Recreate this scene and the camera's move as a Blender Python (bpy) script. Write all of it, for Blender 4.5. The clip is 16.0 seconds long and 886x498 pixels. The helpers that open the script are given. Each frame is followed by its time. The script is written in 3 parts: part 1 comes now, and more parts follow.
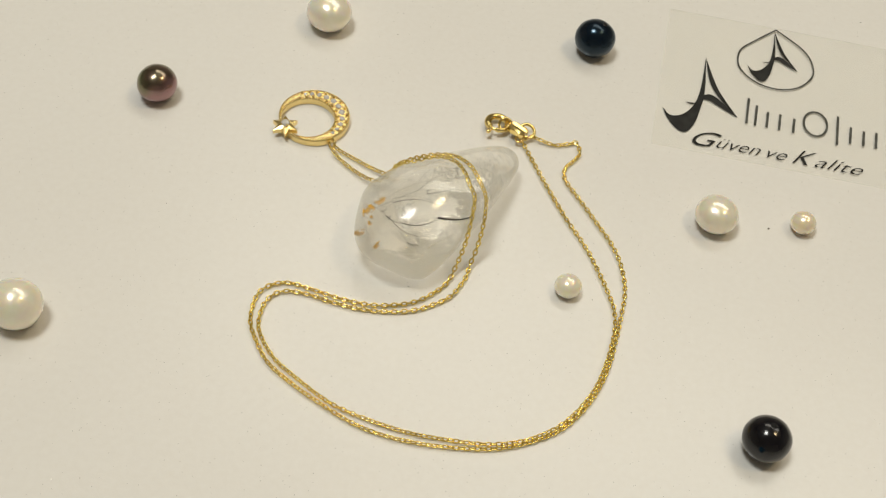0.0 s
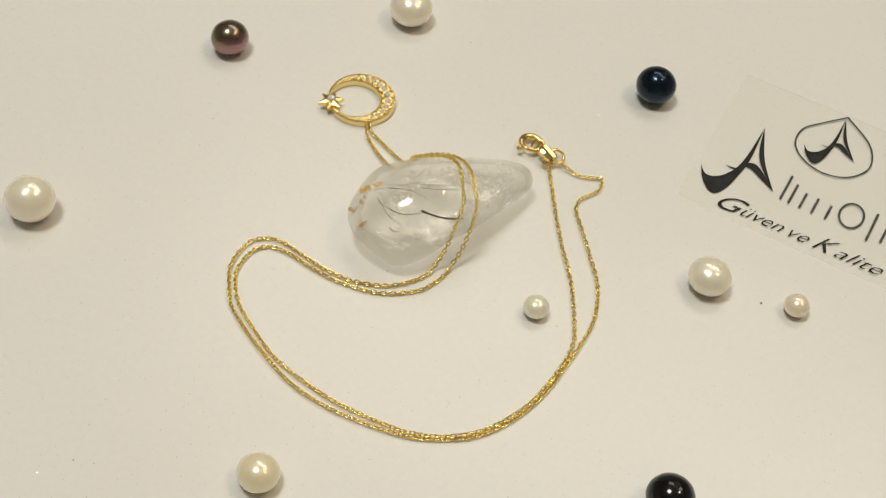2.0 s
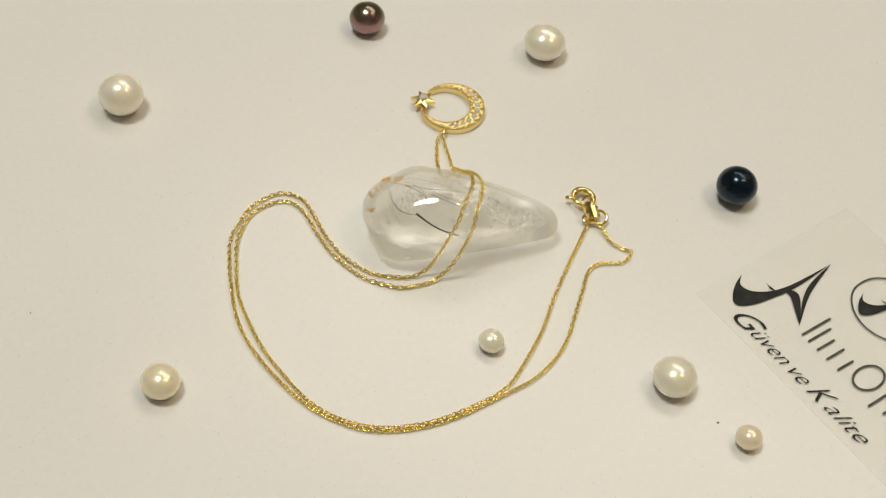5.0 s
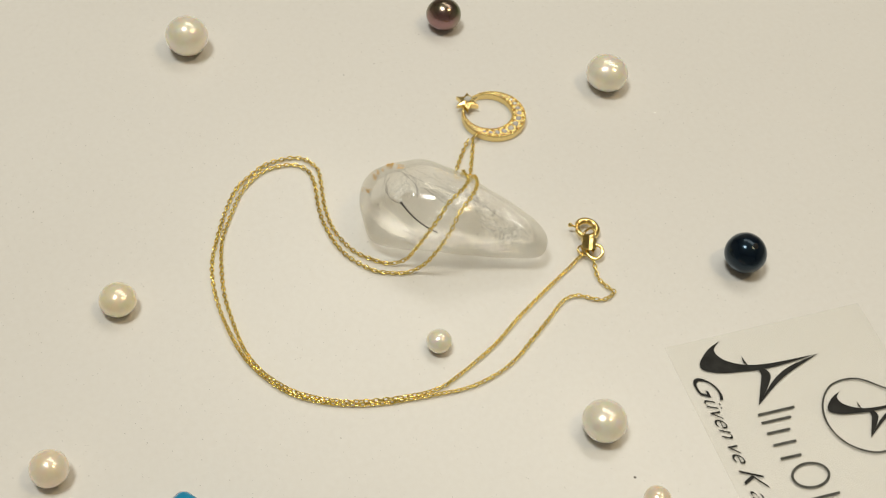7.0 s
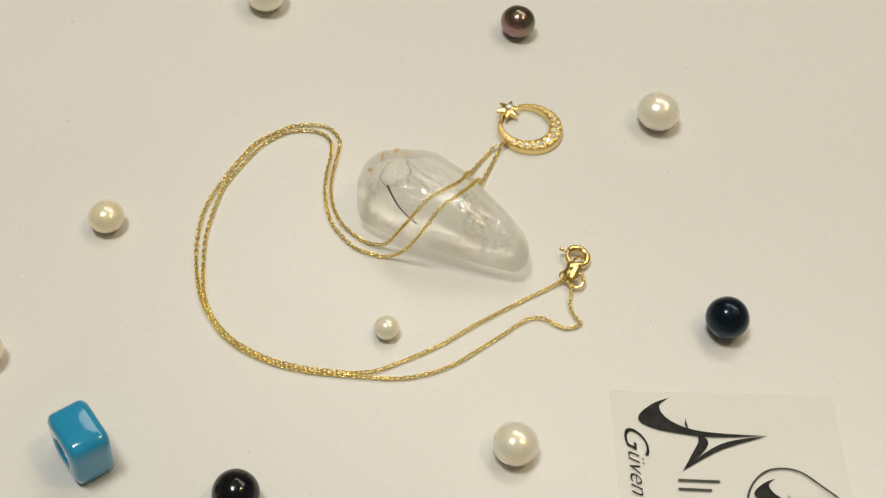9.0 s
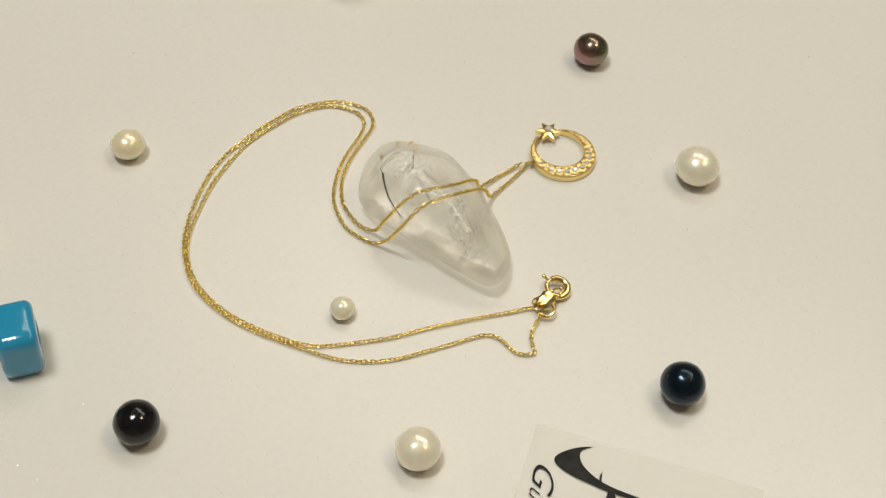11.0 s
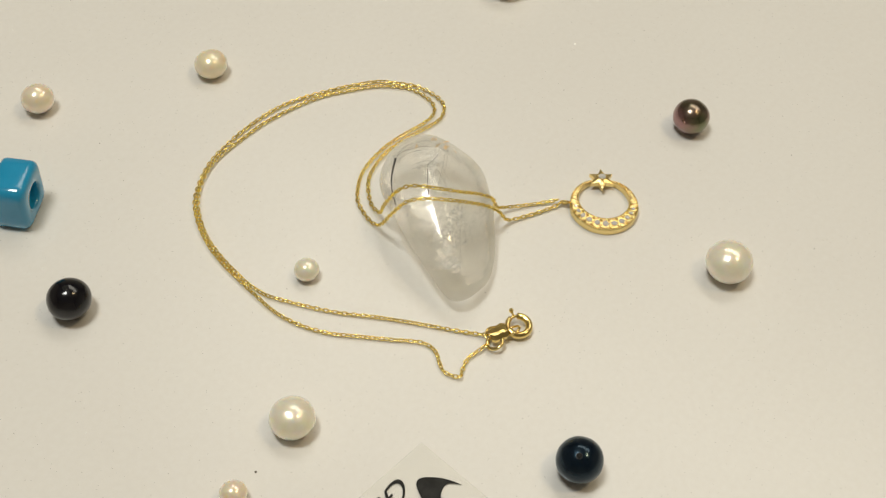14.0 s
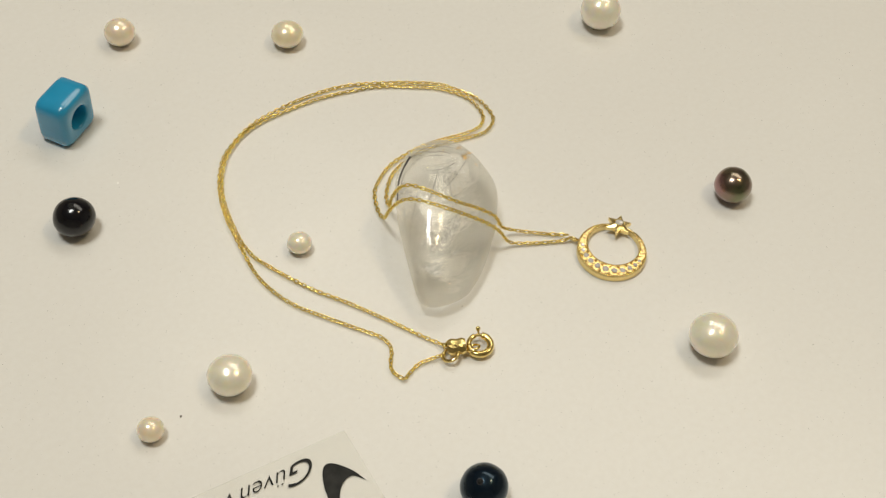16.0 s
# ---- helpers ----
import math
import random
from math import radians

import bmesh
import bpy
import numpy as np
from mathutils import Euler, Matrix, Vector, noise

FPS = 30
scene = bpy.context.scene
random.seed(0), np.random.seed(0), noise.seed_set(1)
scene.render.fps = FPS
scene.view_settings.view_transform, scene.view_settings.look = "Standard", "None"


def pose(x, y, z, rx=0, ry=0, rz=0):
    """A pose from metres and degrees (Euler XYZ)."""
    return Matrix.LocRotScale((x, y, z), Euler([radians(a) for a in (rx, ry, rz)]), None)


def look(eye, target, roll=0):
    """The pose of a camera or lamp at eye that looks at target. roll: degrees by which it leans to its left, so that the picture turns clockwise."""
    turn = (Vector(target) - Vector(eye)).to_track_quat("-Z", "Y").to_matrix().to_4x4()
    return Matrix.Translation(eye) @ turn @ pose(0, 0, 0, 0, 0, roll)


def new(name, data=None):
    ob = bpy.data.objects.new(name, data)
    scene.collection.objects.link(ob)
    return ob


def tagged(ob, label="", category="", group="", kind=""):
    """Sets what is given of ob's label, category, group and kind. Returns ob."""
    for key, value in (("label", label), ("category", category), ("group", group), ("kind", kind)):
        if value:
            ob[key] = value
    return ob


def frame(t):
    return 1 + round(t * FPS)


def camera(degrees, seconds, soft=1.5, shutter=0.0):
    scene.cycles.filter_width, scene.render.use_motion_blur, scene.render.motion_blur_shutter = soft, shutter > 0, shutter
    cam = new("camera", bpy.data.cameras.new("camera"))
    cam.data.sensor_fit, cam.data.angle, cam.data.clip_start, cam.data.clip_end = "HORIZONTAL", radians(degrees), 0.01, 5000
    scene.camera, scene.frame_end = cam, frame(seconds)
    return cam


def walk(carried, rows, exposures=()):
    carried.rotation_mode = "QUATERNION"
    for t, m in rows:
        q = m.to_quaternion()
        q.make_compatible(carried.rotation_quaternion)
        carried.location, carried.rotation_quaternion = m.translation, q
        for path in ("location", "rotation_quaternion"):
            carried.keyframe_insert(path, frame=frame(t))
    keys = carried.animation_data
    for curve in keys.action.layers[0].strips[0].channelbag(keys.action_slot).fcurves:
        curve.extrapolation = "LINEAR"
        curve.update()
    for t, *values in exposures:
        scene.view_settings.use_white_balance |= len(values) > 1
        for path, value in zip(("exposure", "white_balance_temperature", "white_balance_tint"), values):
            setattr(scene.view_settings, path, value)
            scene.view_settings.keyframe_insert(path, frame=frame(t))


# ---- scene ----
cam = camera(35.771, 16.0, soft=1.25)
walk(cam, [
    (0.0, pose(0.00086, -0.15567, 0.17556, 38.992, -4.632, 6.349)),
    (0.5, pose(0.00015, -0.15856, 0.17727, 39.186, -4.898, 6.161)),
    (1.0, pose(-0.00121, -0.16055, 0.17970, 39.376, -4.825, 5.942)),
    (1.5, pose(-0.00270, -0.16081, 0.18079, 39.104, -4.933, 5.925)),
    (2.0, pose(-0.00317, -0.16089, 0.18144, 39.093, -4.901, 5.870)),
    (2.5, pose(-0.00361, -0.16056, 0.18199, 38.800, -4.748, 5.966)),
    (3.0, pose(-0.00332, -0.16016, 0.18252, 38.988, -4.501, 6.008)),
    (3.5, pose(-0.00335, -0.16108, 0.18378, 38.881, -4.156, 6.045)),
    (4.0, pose(-0.00347, -0.16132, 0.18538, 39.043, -3.856, 6.096)),
    (6.5, pose(-0.00406, -0.16112, 0.18849, 39.455, -3.277, 5.652)),
    (7.0, pose(-0.00483, -0.16067, 0.18861, 39.461, -3.622, 5.475)),
    (7.5, pose(-0.00517, -0.16063, 0.18911, 39.586, -3.691, 5.329)),
    (8.0, pose(-0.00472, -0.16011, 0.18914, 39.625, -3.588, 5.179)),
    (8.5, pose(-0.00441, -0.15936, 0.18878, 39.428, -3.496, 5.092)),
    (9.0, pose(-0.00407, -0.15869, 0.18892, 39.346, -3.462, 5.012)),
    (11.5, pose(-0.00168, -0.15620, 0.18834, 39.503, -3.205, 4.655)),
    (12.0, pose(-0.00098, -0.15554, 0.18808, 39.349, -3.095, 4.474)),
    (12.5, pose(-0.00075, -0.15493, 0.18795, 39.428, -2.929, 4.409)),
    (13.0, pose(-0.00115, -0.15393, 0.18705, 39.353, -2.669, 4.336)),
    (13.5, pose(-0.00140, -0.15286, 0.18662, 39.380, -2.575, 4.150)),
    (14.0, pose(-0.00121, -0.15273, 0.18669, 39.611, -2.671, 3.927)),
    (14.5, pose(-0.00106, -0.15303, 0.18727, 39.662, -2.723, 3.857)),
    (15.0, pose(-0.00132, -0.15154, 0.18632, 39.216, -2.269, 3.858)),
    (15.5, pose(-0.00230, -0.15221, 0.18748, 40.208, -3.114, 3.384)),
    (16.0, pose(-0.00282, -0.15280, 0.18836, 39.773, -3.098, 3.236)),
])

# ---------------- light ----------------
MM = 0.001
TURN = 8.8846          # degrees a second by which the round stand turns, clockwise from above

world = bpy.data.worlds.new("room_air")
scene.world = world
world.use_nodes = True
world.node_tree.nodes["Background"].inputs[0].default_value = (1.0, 0.86, 0.68, 1)
world.node_tree.nodes["Background"].inputs[1].default_value = 0.05


def area_lamp(name, eye, target, size, power, colour, shape="DISK", size_y=None):
    data = bpy.data.lights.new(name, "AREA")
    data.shape, data.size, data.energy, data.color = shape, size, power, colour
    if size_y:
        data.size_y = size_y
    ob = new(name, data)
    ob.matrix_world = look(eye, target)
    return ob


area_lamp("ceiling_lamp_white", (-0.33, -0.05, 1.46), (0, 0, 0), 0.38, 9.5, (0.98, 0.985, 0.92))
area_lamp("ceiling_lamp_warm", (0.70, 0.02, 1.40), (0, 0, 0), 0.18, 3.2, (1.0, 0.76, 0.42))
# unseen soft panel, added so its reflection lays a sheen on the board
area_lamp("added_sheen_panel", (0.38, 0.88, 1.56), (0, 0, 0), 1.7, 7.0, (1.0, 0.95, 0.83), "RECTANGLE", 0.46)
scene.view_settings.exposure = 0.10


# ---------------- materials ----------------
def material(name, colour, rough=0.5, metal=0.0, **more):
    m = bpy.data.materials.new(name)
    m.use_nodes = True
    b = m.node_tree.nodes["Principled BSDF"]
    b.inputs["Base Color"].default_value = (*colour, 1)
    b.inputs["Roughness"].default_value, b.inputs["Metallic"].default_value = rough, metal
    for key, value in more.items():
        b.inputs[key.replace("_", " ")].default_value = value
    return m


def node(m, kind, **sets):
    n = m.node_tree.nodes.new(kind)
    for key, value in sets.items():
        if key in n.inputs:
            n.inputs[key].default_value = value
    return n


def link(m, a, b):
    m.node_tree.links.new(a, b)


def varied(m, low, high, scale, detail=4.0, spots=(0.35, 0.65), rough=None, second=None):
    """Colour between low and high by noise at one or two sizes; the sizes are in waves a metre."""
    b = m.node_tree.nodes["Principled BSDF"]
    co = node(m, "ShaderNodeTexCoord")
    n = node(m, "ShaderNodeTexNoise", Scale=scale, Detail=detail)
    link(m, co.outputs["Object"], n.inputs["Vector"])
    fac = n.outputs["Fac"]
    if second:
        n2 = node(m, "ShaderNodeTexNoise", Scale=second, Detail=3.0)
        link(m, co.outputs["Object"], n2.inputs["Vector"])
        mean = m.node_tree.nodes.new("ShaderNodeMath")
        mean.operation = "MULTIPLY_ADD"
        mean.inputs[1].default_value = 0.5
        half = m.node_tree.nodes.new("ShaderNodeMath")
        half.operation = "MULTIPLY"
        half.inputs[1].default_value = 0.5
        link(m, n2.outputs["Fac"], half.inputs[0])
        link(m, fac, mean.inputs[0])
        link(m, half.outputs[0], mean.inputs[2])
        fac = mean.outputs[0]
    ramp = m.node_tree.nodes.new("ShaderNodeValToRGB")
    ramp.color_ramp.elements[0].position, ramp.color_ramp.elements[1].position = spots
    ramp.color_ramp.elements[0].color, ramp.color_ramp.elements[1].color = (*low, 1), (*high, 1)
    link(m, fac, ramp.inputs[0])
    link(m, ramp.outputs[0], b.inputs["Base Color"])
    if rough:
        r = m.node_tree.nodes.new("ShaderNodeMapRange")
        r.inputs[3].default_value, r.inputs[4].default_value = rough
        link(m, fac, r.inputs[0])
        link(m, r.outputs[0], b.inputs["Roughness"])
    return m


def bumped(m, scale, height, strength=1.0, detail=2.0, kind="ShaderNodeTexNoise"):
    b = m.node_tree.nodes["Principled BSDF"]
    co = node(m, "ShaderNodeTexCoord")
    n = node(m, kind, Scale=scale, Detail=detail)
    link(m, co.outputs["Object"], n.inputs["Vector"])
    bump = node(m, "ShaderNodeBump", Strength=strength, Distance=height)
    link(m, n.outputs[0], bump.inputs["Height"])
    link(m, bump.outputs[0], b.inputs["Normal"])
    return m


WHITE_BOARD = material("white_lacquer", (0.80, 0.785, 0.75), 0.34, IOR=1.5)
varied(WHITE_BOARD, (0.785, 0.765, 0.725), (0.815, 0.80, 0.765), 14.0, 5.0, rough=(0.22, 0.27), second=900.0)
bumped(WHITE_BOARD, 2600.0, 0.00003, 0.25, 2.0)
WOOD = varied(material("table_wood", (0.3, 0.2, 0.12), 0.5), (0.22, 0.14, 0.08), (0.34, 0.22, 0.13), 30.0)
WALL = varied(material("wall_paint", (0.72, 0.69, 0.63), 0.8), (0.70, 0.67, 0.61), (0.74, 0.71, 0.65), 3.0)
CEILING = varied(material("ceiling_paint", (0.8, 0.79, 0.76), 0.85), (0.78, 0.77, 0.74), (0.82, 0.81, 0.78), 3.0)
FLOOR = varied(material("floor_tile", (0.4, 0.37, 0.33), 0.4), (0.36, 0.33, 0.29), (0.44, 0.41, 0.37), 5.0)

GOLD = material("polished_gold", (0.95, 0.74, 0.32), 0.2, 1.0)
varied(GOLD, (0.90, 0.69, 0.25), (0.96, 0.77, 0.32), 900.0, rough=(0.08, 0.18))
GOLD_LINK = material("gold_links", (0.84, 0.62, 0.22), 0.2, 1.0)
varied(GOLD_LINK, (0.89, 0.68, 0.18), (0.97, 0.78, 0.25), 700.0, rough=(0.12, 0.22))
GOLD_GRAINY = bumped(material("beaded_gold", (0.93, 0.745, 0.34), 0.27, 1.0), 1900.0, 0.0002, 0.5)
GEM = material("clear_gem", (0.97, 0.95, 0.90), 0.10, 0.38, IOR=2.4, Coat_Weight=0.4)


def pearl_material(name, low, high, rough, coat, film=0.0, metal=0.0, deep=0.0, gloss=1.85, blot=160.0, spots=(0.3, 0.7), second=1500.0):
    m = material(name, high, rough, metal, Coat_Weight=coat, Coat_Roughness=0.06, Coat_IOR=gloss)
    b = m.node_tree.nodes["Principled BSDF"]
    b.inputs["Thin Film Thickness"].default_value = film
    b.inputs["Thin Film IOR"].default_value = 1.6
    b.inputs["Subsurface Weight"].default_value = deep
    b.inputs["Subsurface Radius"].default_value = (1.0, 0.8, 0.5)
    b.inputs["Subsurface Scale"].default_value = 0.002
    varied(m, low, high, blot, 3.0, spots, second=second)
    bumped(m, 420.0, 0.00025, 0.25)
    return m


PEARL_WHITE = pearl_material("white_nacre", (0.95, 0.84, 0.68), (0.99, 0.91, 0.78), 0.26, 0.8, 0.0, 0.22, 0.8)
PEARL_CREAM = pearl_material("cream_nacre", (0.93, 0.79, 0.57), (0.99, 0.87, 0.67), 0.26, 0.8, 0.0, 0.22, 0.8)
PEARL_PINK = pearl_material("pink_cream_nacre", (0.94, 0.77, 0.59), (0.99, 0.85, 0.69), 0.26, 0.8, 0.0, 0.22, 0.8)
PEARL_NAVY = pearl_material("navy_nacre", (0.002, 0.004, 0.008), (0.003, 0.009, 0.020), 0.20, 0.25, 0.0, 0.2, gloss=1.5)
PEARL_BLACK = pearl_material("black_nacre", (0.002, 0.002, 0.004), (0.003, 0.003, 0.006), 0.16, 0.2, gloss=1.5)
# the plum pearl's shifting sheen is painted into its colour as green and plum patches
PEARL_PURPLE = pearl_material("plum_nacre", (0.19, 0.20, 0.11), (0.34, 0.20, 0.20), 0.22, 0.3, 0.0, 0.95, gloss=1.6, blot=120.0, spots=(0.38, 0.60), second=None)
PEARL_NAVY.node_tree.nodes["Principled BSDF"].inputs["Specular Tint"].default_value = (0.45, 0.75, 1.0, 1)
HOLE_RIM = material("grey_hole_rim", (0.02, 0.02, 0.024), 0.35)
HOLE_SHADE = material("hole_shade", (0.004, 0.004, 0.004), 0.8)

QUARTZ = material("clear_quartz", (0.985, 0.98, 0.965), 0.03, IOR=1.54, Transmission_Weight=1.0)
bumped(QUARTZ, 260.0, 0.0007, 0.32, 4.0)


def clouded(m, clear, milk):
    """Lets some light straight through the stone and adds a milky part."""
    b = m.node_tree.nodes["Principled BSDF"]
    out = m.node_tree.nodes["Material Output"]
    through_part = node(m, "ShaderNodeBsdfTransparent", Color=(0.995, 0.99, 0.965, 1))
    milky = node(m, "ShaderNodeBsdfTranslucent", Color=(0.99, 0.965, 0.88, 1))
    white = node(m, "ShaderNodeBsdfDiffuse", Color=(0.97, 0.945, 0.86, 1))
    both = node(m, "ShaderNodeMixShader", Fac=0.45)
    link(m, milky.outputs[0], both.inputs[1])
    link(m, white.outputs[0], both.inputs[2])
    first = node(m, "ShaderNodeMixShader", Fac=clear)
    link(m, b.outputs[0], first.inputs[1])
    link(m, through_part.outputs[0], first.inputs[2])
    last = node(m, "ShaderNodeMixShader", Fac=milk)
    co = node(m, "ShaderNodeTexCoord")
    n = node(m, "ShaderNodeTexNoise", Scale=150.0, Detail=5.0, Roughness=0.6)
    link(m, co.outputs["Object"], n.inputs["Vector"])
    r = m.node_tree.nodes.new("ShaderNodeMapRange")
    r.inputs[1].default_value, r.inputs[2].default_value = 0.35, 0.7
    r.inputs[3].default_value, r.inputs[4].default_value = milk * 0.4, milk * 1.7
    link(m, n.outputs["Fac"], r.inputs[0])
    link(m, r.outputs[0], last.inputs[0])
    link(m, first.outputs[0], last.inputs[1])
    link(m, both.outputs[0], last.inputs[2])
    shine = node(m, "ShaderNodeBsdfGlossy", Roughness=0.04)
    polish = node(m, "ShaderNodeMixShader", Fac=0.05)
    link(m, last.outputs[0], polish.inputs[1])
    link(m, shine.outputs[0], polish.inputs[2])
    for n in m.node_tree.nodes:
        if n.bl_idname == "ShaderNodeBump":
            link(m, n.outputs[0], shine.inputs["Normal"])
    link(m, polish.outputs[0], out.inputs["Surface"])


clouded(QUARTZ, 0.64, 0.07)
NEEDLE = varied(material("dark_needle", (0.06, 0.05, 0.045), 0.4), (0.03, 0.028, 0.025), (0.10, 0.09, 0.08), 900.0)
RUST = varied(material("rust_stain", (0.55, 0.25, 0.05), 0.6), (0.95, 0.66, 0.08), (0.86, 0.44, 0.03), 1500.0)
VEIL = material("milky_veil", (0.96, 0.95, 0.92), 0.25)


def broken(m, scale, low, high, most):
    """Lets the material show in ragged patches only."""
    co = node(m, "ShaderNodeTexCoord")
    n = node(m, "ShaderNodeTexNoise", Scale=scale, Detail=6.0, Roughness=0.7)
    link(m, co.outputs["Object"], n.inputs["Vector"])
    r = m.node_tree.nodes.new("ShaderNodeMapRange")
    r.inputs[1].default_value, r.inputs[2].default_value, r.inputs[4].default_value = low, high, most
    link(m, n.outputs["Fac"], r.inputs[0])
    link(m, r.outputs[0], m.node_tree.nodes["Principled BSDF"].inputs["Alpha"])


broken(VEIL, 700.0, 0.46, 0.60, 0.85)
broken(RUST, 1500.0, 0.44, 0.56, 1.0)

BLUE = material("turquoise_plastic", (0.018, 0.29, 0.52), 0.12, Coat_Weight=0.6, Coat_Roughness=0.03)
varied(BLUE, (0.016, 0.28, 0.50), (0.021, 0.305, 0.545), 220.0)
FILM = material("frosted_film", (0.70, 0.69, 0.64), 0.30, Alpha=0.16)
varied(FILM, (0.53, 0.52, 0.46), (0.57, 0.56, 0.50), 120.0)
INK = varied(material("black_ink", (0.02, 0.02, 0.02), 0.6, Specular_IOR_Level=0.2), (0.016, 0.016, 0.015), (0.03, 0.03, 0.028), 600.0)
INK_SOFT = varied(material("grey_ink", (0.05, 0.05, 0.05), 0.6, Specular_IOR_Level=0.2), (0.06, 0.06, 0.052), (0.12, 0.12, 0.11), 600.0)
GLINT = material("glint_scale", (0.90, 0.88, 0.83), 0.10, 0.5, IOR=1.8)
DUST = material("dust_speck", (0.12, 0.10, 0.08), 0.9)


# ---------------- helpers ----------------
def mesh_of(bm, name, mat, smooth=True):
    me = bpy.data.meshes.new(name)
    if smooth:
        for face in bm.faces:
            face.smooth = True
    bm.to_mesh(me)
    bm.free()
    me.materials.append(mat)
    return me


def thing(name, bm, mat, label, category, group="", at=(0, 0, 0), smooth=True, kind=""):
    ob = new(name, mesh_of(bm, name, mat, smooth))
    ob.location = at
    return tagged(ob, label, category, group, kind)


def part(name, bm, mat, parent, label="", smooth=True):
    ob = new(name, mesh_of(bm, name, mat, smooth))
    ob.parent = parent
    return tagged(ob, label) if label else ob


def box(bm, x0, x1, y0, y1, z0, z1):
    out = bmesh.ops.create_cube(bm, size=1.0)
    bmesh.ops.scale(bm, vec=(x1 - x0, y1 - y0, z1 - z0), verts=out["verts"])
    bmesh.ops.translate(bm, vec=((x0 + x1) / 2, (y0 + y1) / 2, (z0 + z1) / 2), verts=out["verts"])
    return bm


def tube(bm, path, radius, sides=10, closed=False, flat=1.0):
    """A tube along a path; radius is a number or one for each point; flat squeezes it in z."""
    path = [Vector(p) for p in path]
    count = len(path)
    radii = radius if isinstance(radius, (list, tuple)) else [radius] * count
    rings = []
    for i, p in enumerate(path):
        if closed:
            ahead = path[(i + 1) % count] - path[i - 1]
        else:
            ahead = path[min(i + 1, count - 1)] - path[max(i - 1, 0)]
        ahead.normalize()
        side = ahead.cross(Vector((0, 0, 1)))
        if side.length < 1e-4:
            side = Vector((1, 0, 0))
        side.normalize()
        up = side.cross(ahead)
        rings.append([bm.verts.new(p + (side * math.cos(a) + up * math.sin(a) * flat) * radii[i])
                      for a in (2 * math.pi * k / sides for k in range(sides))])
    for i in range(count if closed else count - 1):
        a, b = rings[i], rings[(i + 1) % count]
        for k in range(sides):
            bm.faces.new((a[k], a[(k + 1) % sides], b[(k + 1) % sides], b[k]))
    if not closed:
        bm.faces.new(rings[0][::-1])
        bm.faces.new(rings[-1])
    bmesh.ops.recalc_face_normals(bm, faces=bm.faces)
    return bm


def plate(bm, outline, z0, z1):
    """A flat piece with that outline, from z0 to z1."""
    low = [bm.verts.new((x, y, z0)) for x, y in outline]
    high = [bm.verts.new((x, y, z1)) for x, y in outline]
    bm.faces.new(low[::-1])
    bm.faces.new(high)
    for i in range(len(low)):
        j = (i + 1) % len(low)
        bm.faces.new((low[i], low[j], high[j], high[i]))
    bmesh.ops.recalc_face_normals(bm, faces=bm.faces)
    return bm


def spline(points, step):
    """Points at even steps along a smooth curve through the given ones."""
    pts = [Vector(p) for p in points]
    fine = []
    for i in range(len(pts) - 1):
        p0, p1, p2, p3 = pts[max(i - 1, 0)], pts[i], pts[i + 1], pts[min(i + 2, len(pts) - 1)]
        for k in range(16):
            u = k / 16
            fine.append(0.5 * (2 * p1 + (p2 - p0) * u + (2 * p0 - 5 * p1 + 4 * p2 - p3) * u * u
                               + (3 * p1 - p0 - 3 * p2 + p3) * u ** 3))
    fine.append(pts[-1])
    out, left = [fine[0]], step
    for a, b in zip(fine, fine[1:]):
        d = (b - a).length
        while d >= left > 0:
            a = a + (b - a) * (left / d)
            out.append(a)
            d, left = (b - a).length, step
        left -= d
    return out


TURNING = []           # all that rides on the round stand


def riding(ob):
    TURNING.append(ob)
    return ob


# ---------------- the room ----------------
# unseen walls, floor and ceiling, added to close the room for reflections and bounce
def build_room():
    bm = box(bmesh.new(), -2.0, 2.0, -2.0, 2.0, -0.80, -0.76)
    thing("floor", bm, FLOOR, "plain grey-beige tiled floor of the room", "floor", kind="structure", smooth=False)
    bm = box(bmesh.new(), -2.0, 2.0, -2.0, 2.0, 1.70, 1.78)
    thing("ceiling", bm, CEILING, "plain white painted ceiling of the room", "ceiling", kind="structure", smooth=False)
    for name, c in (("wall_north", (-2.1, 2.1, 2.0, 2.1)), ("wall_south", (-2.1, 2.1, -2.1, -2.0)),
                    ("wall_east", (2.0, 2.1, -2.0, 2.0)), ("wall_west", (-2.1, -2.0, -2.0, 2.0))):
        thing(name, box(bmesh.new(), *c, -0.80, 1.78), WALL, "plain off-white painted wall of the room", "wall",
              kind="structure", smooth=False)


def build_table():
    table = tagged(new("table"), "plain brown wooden table under the round white stand", "table")
    table.location = (0, 0, -0.76)
    bm = box(bmesh.new(), -0.6, 0.6, -0.35, 0.45, 0.712, 0.742)
    bmesh.ops.bevel(bm, geom=bm.edges[:], offset=0.004, segments=2, affect="EDGES")
    part("tabletop", bm, WOOD, table, smooth=False)
    for x in (-0.54, 0.54):
        for y in (-0.29, 0.39):
            part("leg", box(bmesh.new(), x - 0.025, x + 0.025, y - 0.025, y + 0.025, 0.0, 0.7125), WOOD, table,
                 smooth=False)


